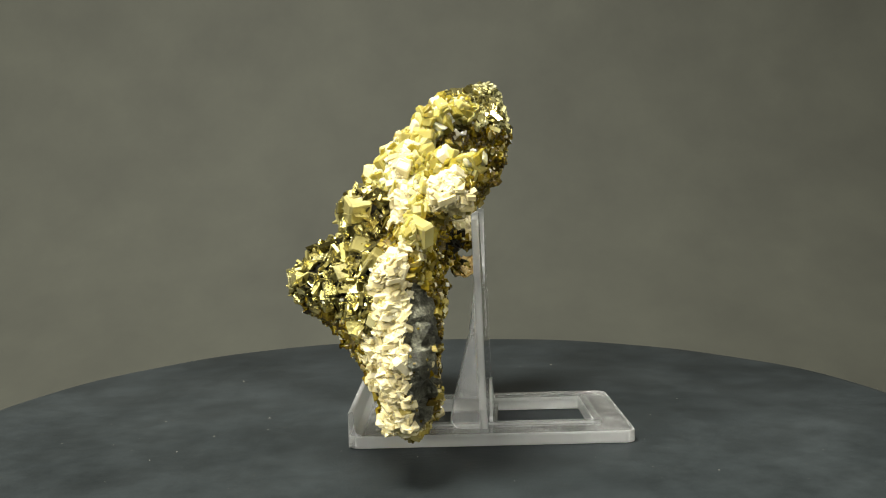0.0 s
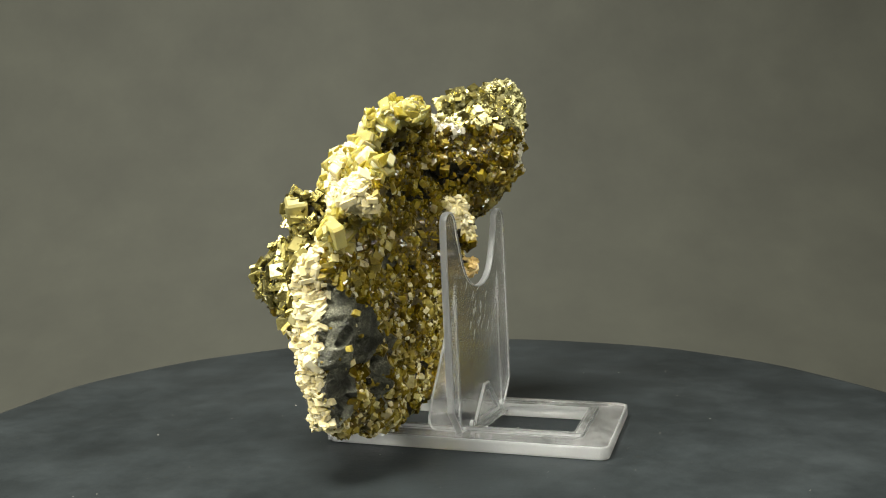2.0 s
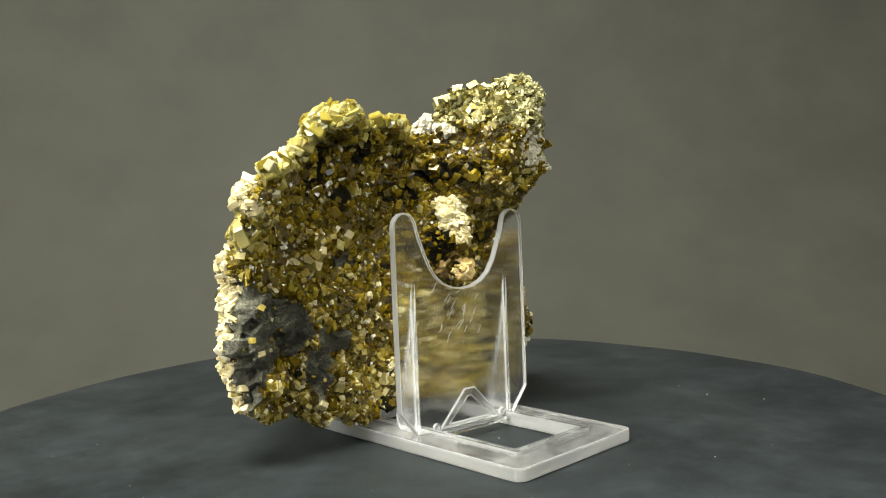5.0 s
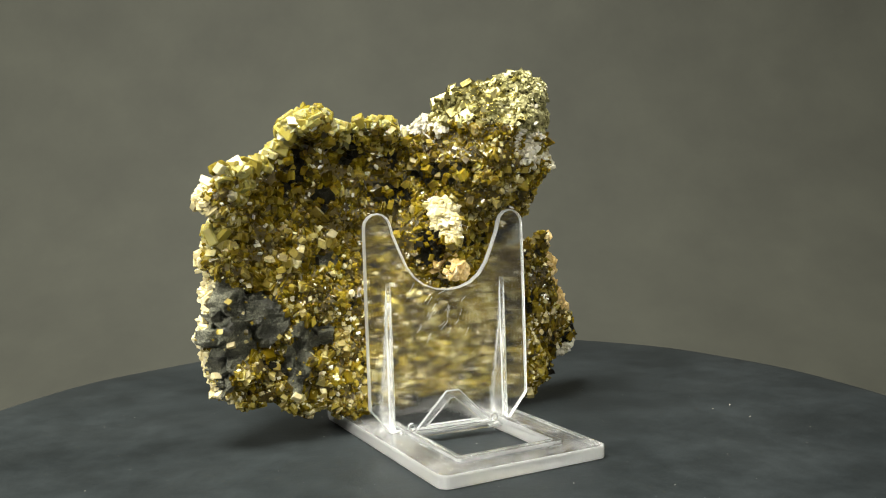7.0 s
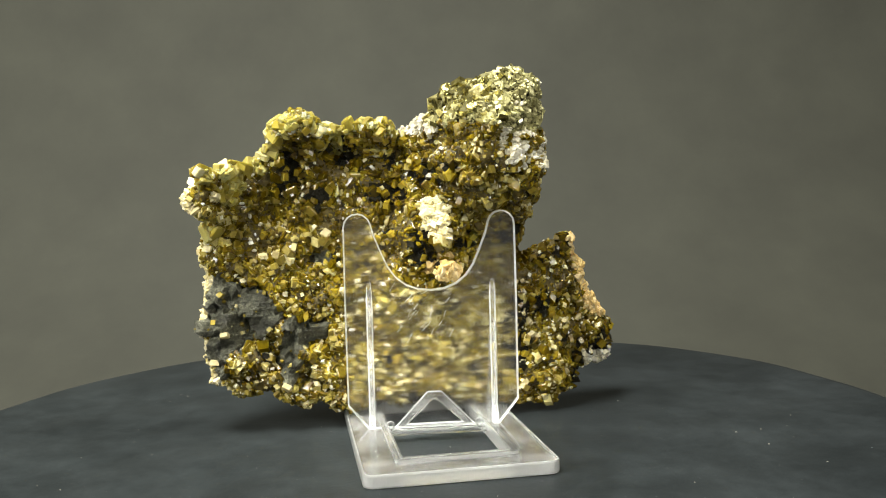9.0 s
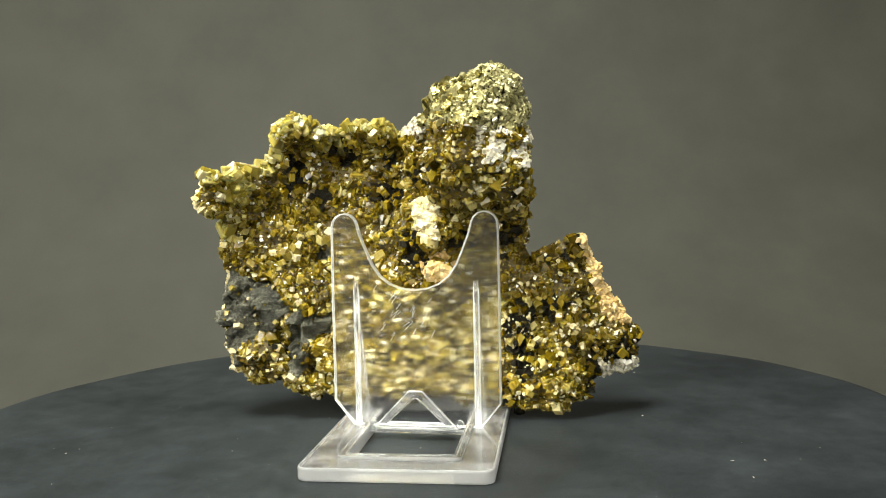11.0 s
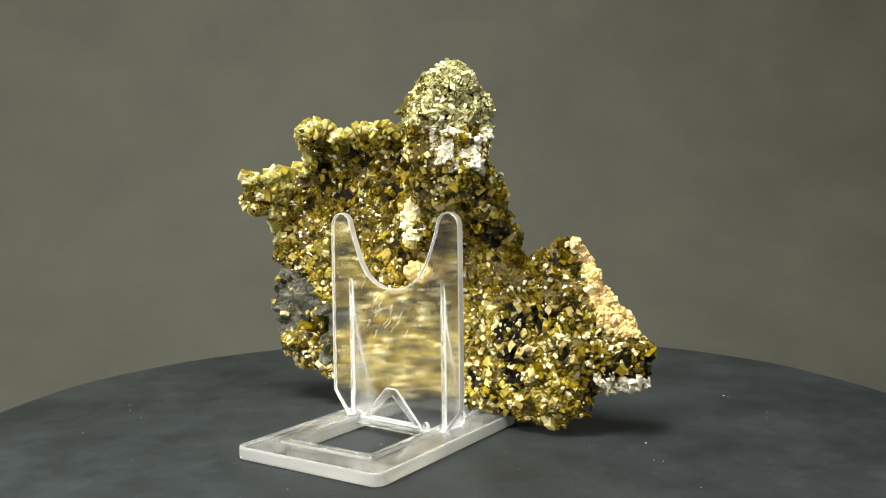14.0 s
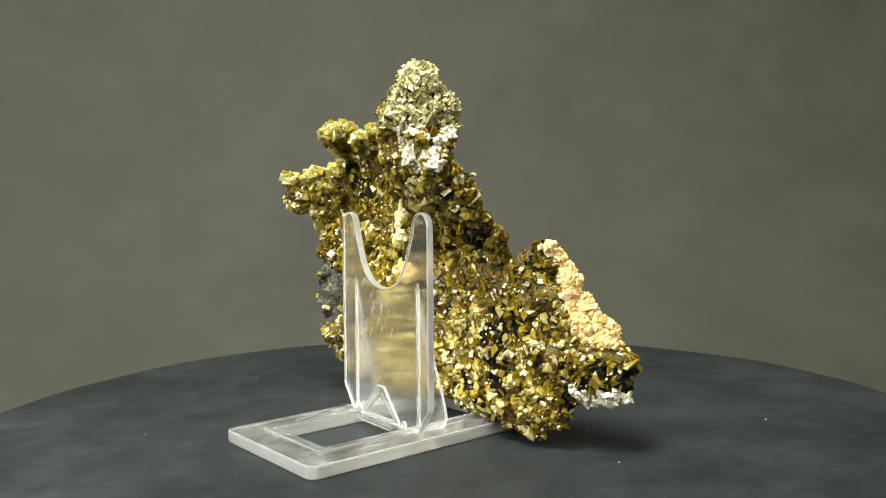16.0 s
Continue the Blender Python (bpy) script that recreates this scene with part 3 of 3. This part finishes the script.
p, n = scatter(17500, (0,), lambda c: 0.4 + growth(c))
grown = growth(p)
crystals("siderite_crust", p, n, sizes(len(p), 0.7, 2.7, 2.0) * (0.7 + 0.42 * grown), (1, 1, 0.75), siderite_m,
         "olive-brown glassy siderite rhombs", -0.18, 0.24, 0.4, WORN)
p, n = scatter(9000, (0,))
crystals("fine_siderite_crust", p, n, sizes(len(p), 0.35, 0.95, 1.5), (1, 1, 0.8), siderite_m, "fine dark olive siderite grains", 0.05, 0.2, 0.8)
p, n = scatter(1900, (1,))
crystals("pale_siderite_crust", p, n, sizes(len(p), 1.4, 4.6, 1.5), (1, 1, 0.66), pale_m, "translucent yellow-green siderite crystals", -0.28, 0.2, 0.6, ROUND)
p, n = scatter(150, (1,), pale_face)
crystals("yellow_siderite_crust", p, n, sizes(len(p), 2.8, 4.8, 1.6), (1, 1.1, 0.5), pale_m, "large blocky yellow siderite crystals", -0.32, 0.13, 1.2, WORN)
p, n = scatter(420, (7,))
crystals("dark_crystal_crust", p, n, sizes(len(p), 0.8, 2.4), (1, 1, 0.8), dark_m, "small black crystals over dark rock and painted shade", 0.1)
p, n = scatter(1350, (0,), lambda c: (sm(46, 26, c[:, 2]) * (c[:, 0] > -8) + 0.05 + 0.9 * bell(c[:, 1], c[:, 2], -42, 50, 14, 8) + 1.3 * bell(c[:, 1], c[:, 2], 18, 70, 12, 14) + 1.2 * sm(-54, -60, c[:, 1])) * (0.15 + growth(c)) * (1 - 0.45 * sm(15, 30, c[:, 1])))
crystals("buff_siderite_crust", p, n, sizes(len(p), 0.8, 2.4, 1.6), (1, 1, 0.85), buff_m, "paler buff siderite rhombs", 0.12, 0.14, 0.6)
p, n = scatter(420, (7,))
crystals("siderite_rhomb_crust", p, n, sizes(len(p), 1.0, 2.6, 1.6), (1, 1, 0.85), siderite_m, "siderite rhombs over dark rock and painted shade", 0.2, 0.14, 0.6)
p, n = scatter(1200, (0, 7), lambda c: (sm(56, 28, c[:, 2]) * (c[:, 0] > -10) + 0.05) * (0.2 + growth(c)))
crystals("cream_grain_crust", p, n, sizes(len(p), 0.4, 1.35), (1, 1, 0.85), cream_m, "small cream calcite grains", 0.6, 0.15, 0.8)
p, n = scatter(50, (2,))
crystals("grain_scatter", p, n, sizes(len(p), 0.4, 1.5), (1, 1, 1), buff_m, "small siderite grains on bare rock", 0.2)
p, n = scatter(3200, (3,))
crystals("calcite_crust", p, n, sizes(len(p), 1.0, 2.7), (1.2, 1.2, 0.6), calcite_m, "cream platy calcite crust", -0.1, 0.15, 0.7, WORN, bedded(n))
p, n = scatter(800, (4,))
crystals("stained_calcite_crust", p, n, sizes(len(p), 0.8, 2.4), (1.1, 1, 0.7), peach_m, "peach stained calcite crust", 0.0, 0.15, 0.8, WORN)
p, n = scatter(1300, (5,))
crystals("white_calcite_crust", p, n, sizes(len(p), 0.5, 1.8), (1.1, 1, 0.7), white_m, "chalky white calcite", 0.0, 0.15, 0.8, WORN)
p, n = scatter(3900, (6,), lambda c: c[:, 1] > -10)
crystals("pyrite_grain_crust", p, n, sizes(len(p), 0.5, 1.7, 2.4), (1.2, 1.0, 0.6), pyrite_m, "fine brassy pyrite grains", 0.1)
p, n = scatter(240, (6,), lambda c: sm(20, 4, c[:, 1]) * (c[:, 1] > -10))
crystals("tower_pyrite_crust", p, n, sizes(len(p), 1.4, 3.4), (1.3, 1.0, 0.5), blade_m, "coarser pale brassy pyrite blades", 0.1, loose=0.8)
p, n = scatter(1500, (6,), lambda c: c[:, 1] < -10)
crystals("pyrite_blade_crust", p, n, sizes(len(p), 0.8, 3.4, 2.2), (1.4, 1.0, 0.26), blade_m, "brassy tarnished pyrite blades", 0.05)
# white grains whose colour paints glints over the crystals
p, n = scatter(850, (0, 1, 6))
crystals("calcite_glint_grains", p, n, sizes(len(p), 0.3, 1.1), (1, 1, 0.8), white_m, "tiny white calcite grains that stand for glints", 0.8)

# single crystals that stand out
RH = {}
for key, mat in (("siderite", siderite_one_m), ("pale", pale_one_m), ("pyrite", blade_one_m), ("calcite", calcite_one_m)):
    me = bpy.data.meshes.new("crystal")
    me.from_pydata((WORN[0] * MM).tolist(), [], WORN[1])
    me.materials.append(mat)
    RH[key] = me


def single(key, p, n, size, shape, loose=0.5, sink=0.08):
    for q, m, s, t in zip(p, n, size, outward(n, loose)):
        ob = new("crystal", RH[key])
        ob.parent = specimen
        ob.matrix_local = Matrix.LocRotScale((q + m * s * sink) * MM, Matrix(t.tolist()).to_quaternion(), Vector(shape) * s)


def settled(*places):
    """The points of the rock nearest to the places, with their normals."""
    k = [int(np.argmin(((verts - np.array(q)) ** 2).sum(1))) for q in places]
    return verts[k], norms[k]


p, n = scatter(110, (0,), lambda c: (c[:, 0] > front_x(c[:, 1], c[:, 2]) + 8) * (0.2 + growth(c)))
single("siderite", p, n, sizes(len(p), 1.7, 2.7), (1, 1, 0.85))
p, n = scatter(70, (1,))
single("pale", p, n, sizes(len(p), 2.6, 4.6), (1, 1, 0.7))
p, n = scatter(40, (1,), pale_face)
single("pale", p, n, sizes(len(p), 3.2, 5.4), (1, 1.1, 0.55), 1.2, -0.2)
p, n = settled((-1.6, -65, 62), (0.5, -65, 59), (-3.5, -62, 60), (4, -44, 92), (8, -42, 92))
single("pale", p, n, np.array([7.0, 6.0, 5.5, 5.0, 4.6]), (1.1, 1, 0.55), 0.7, -0.25)
p, n = settled((3, -60, 80), (-6, -55, 75), (-2, -60, 30), (0, -44, 14), (0, -31, 58), (5, -46, 93), (0, -50, 52), (0, -22, 12))
single("calcite", p, n, np.array([4.6, 4.0, 2.4, 2.8, 2.6, 3.4, 2.2, 2.6]), (1, 1, 0.6), 0.3)
p, n = scatter(18, (0,), lambda c: (c[:, 0] > -10) * (0.1 + growth(c)))
single("calcite", p, n, sizes(len(p), 1.0, 1.9), (1, 1, 0.7))
p, n = scatter(14, (6,), lambda c: c[:, 1] < -10)
single("pyrite", p, n, sizes(len(p), 2.6, 4.4), (1, 1, 0.8))
p, n = settled((-18, -53.5, 66), (-17.6, -55, 60), (-13, -61, 55))
single("pyrite", p, n, np.array([5.8, 4.6, 4.2]), (1, 1, 0.85), 0.2, -0.1)


def motions():
    """One slow turn of table, stand and specimen about the same upright axis."""
    rows = [(t, pose(0, 0, 0, 0, 0, a)) for t, a in SPIN]
    for thing in (turntable, stand, specimen):
        walk(thing, rows)


SPIN = [(0, 0.35), (2, -17.5), (4, -35.2), (6.5, -57.6), (9, -79.2), (11.5, -101.5), (14, -123.4), (16, -140.8)]
motions()
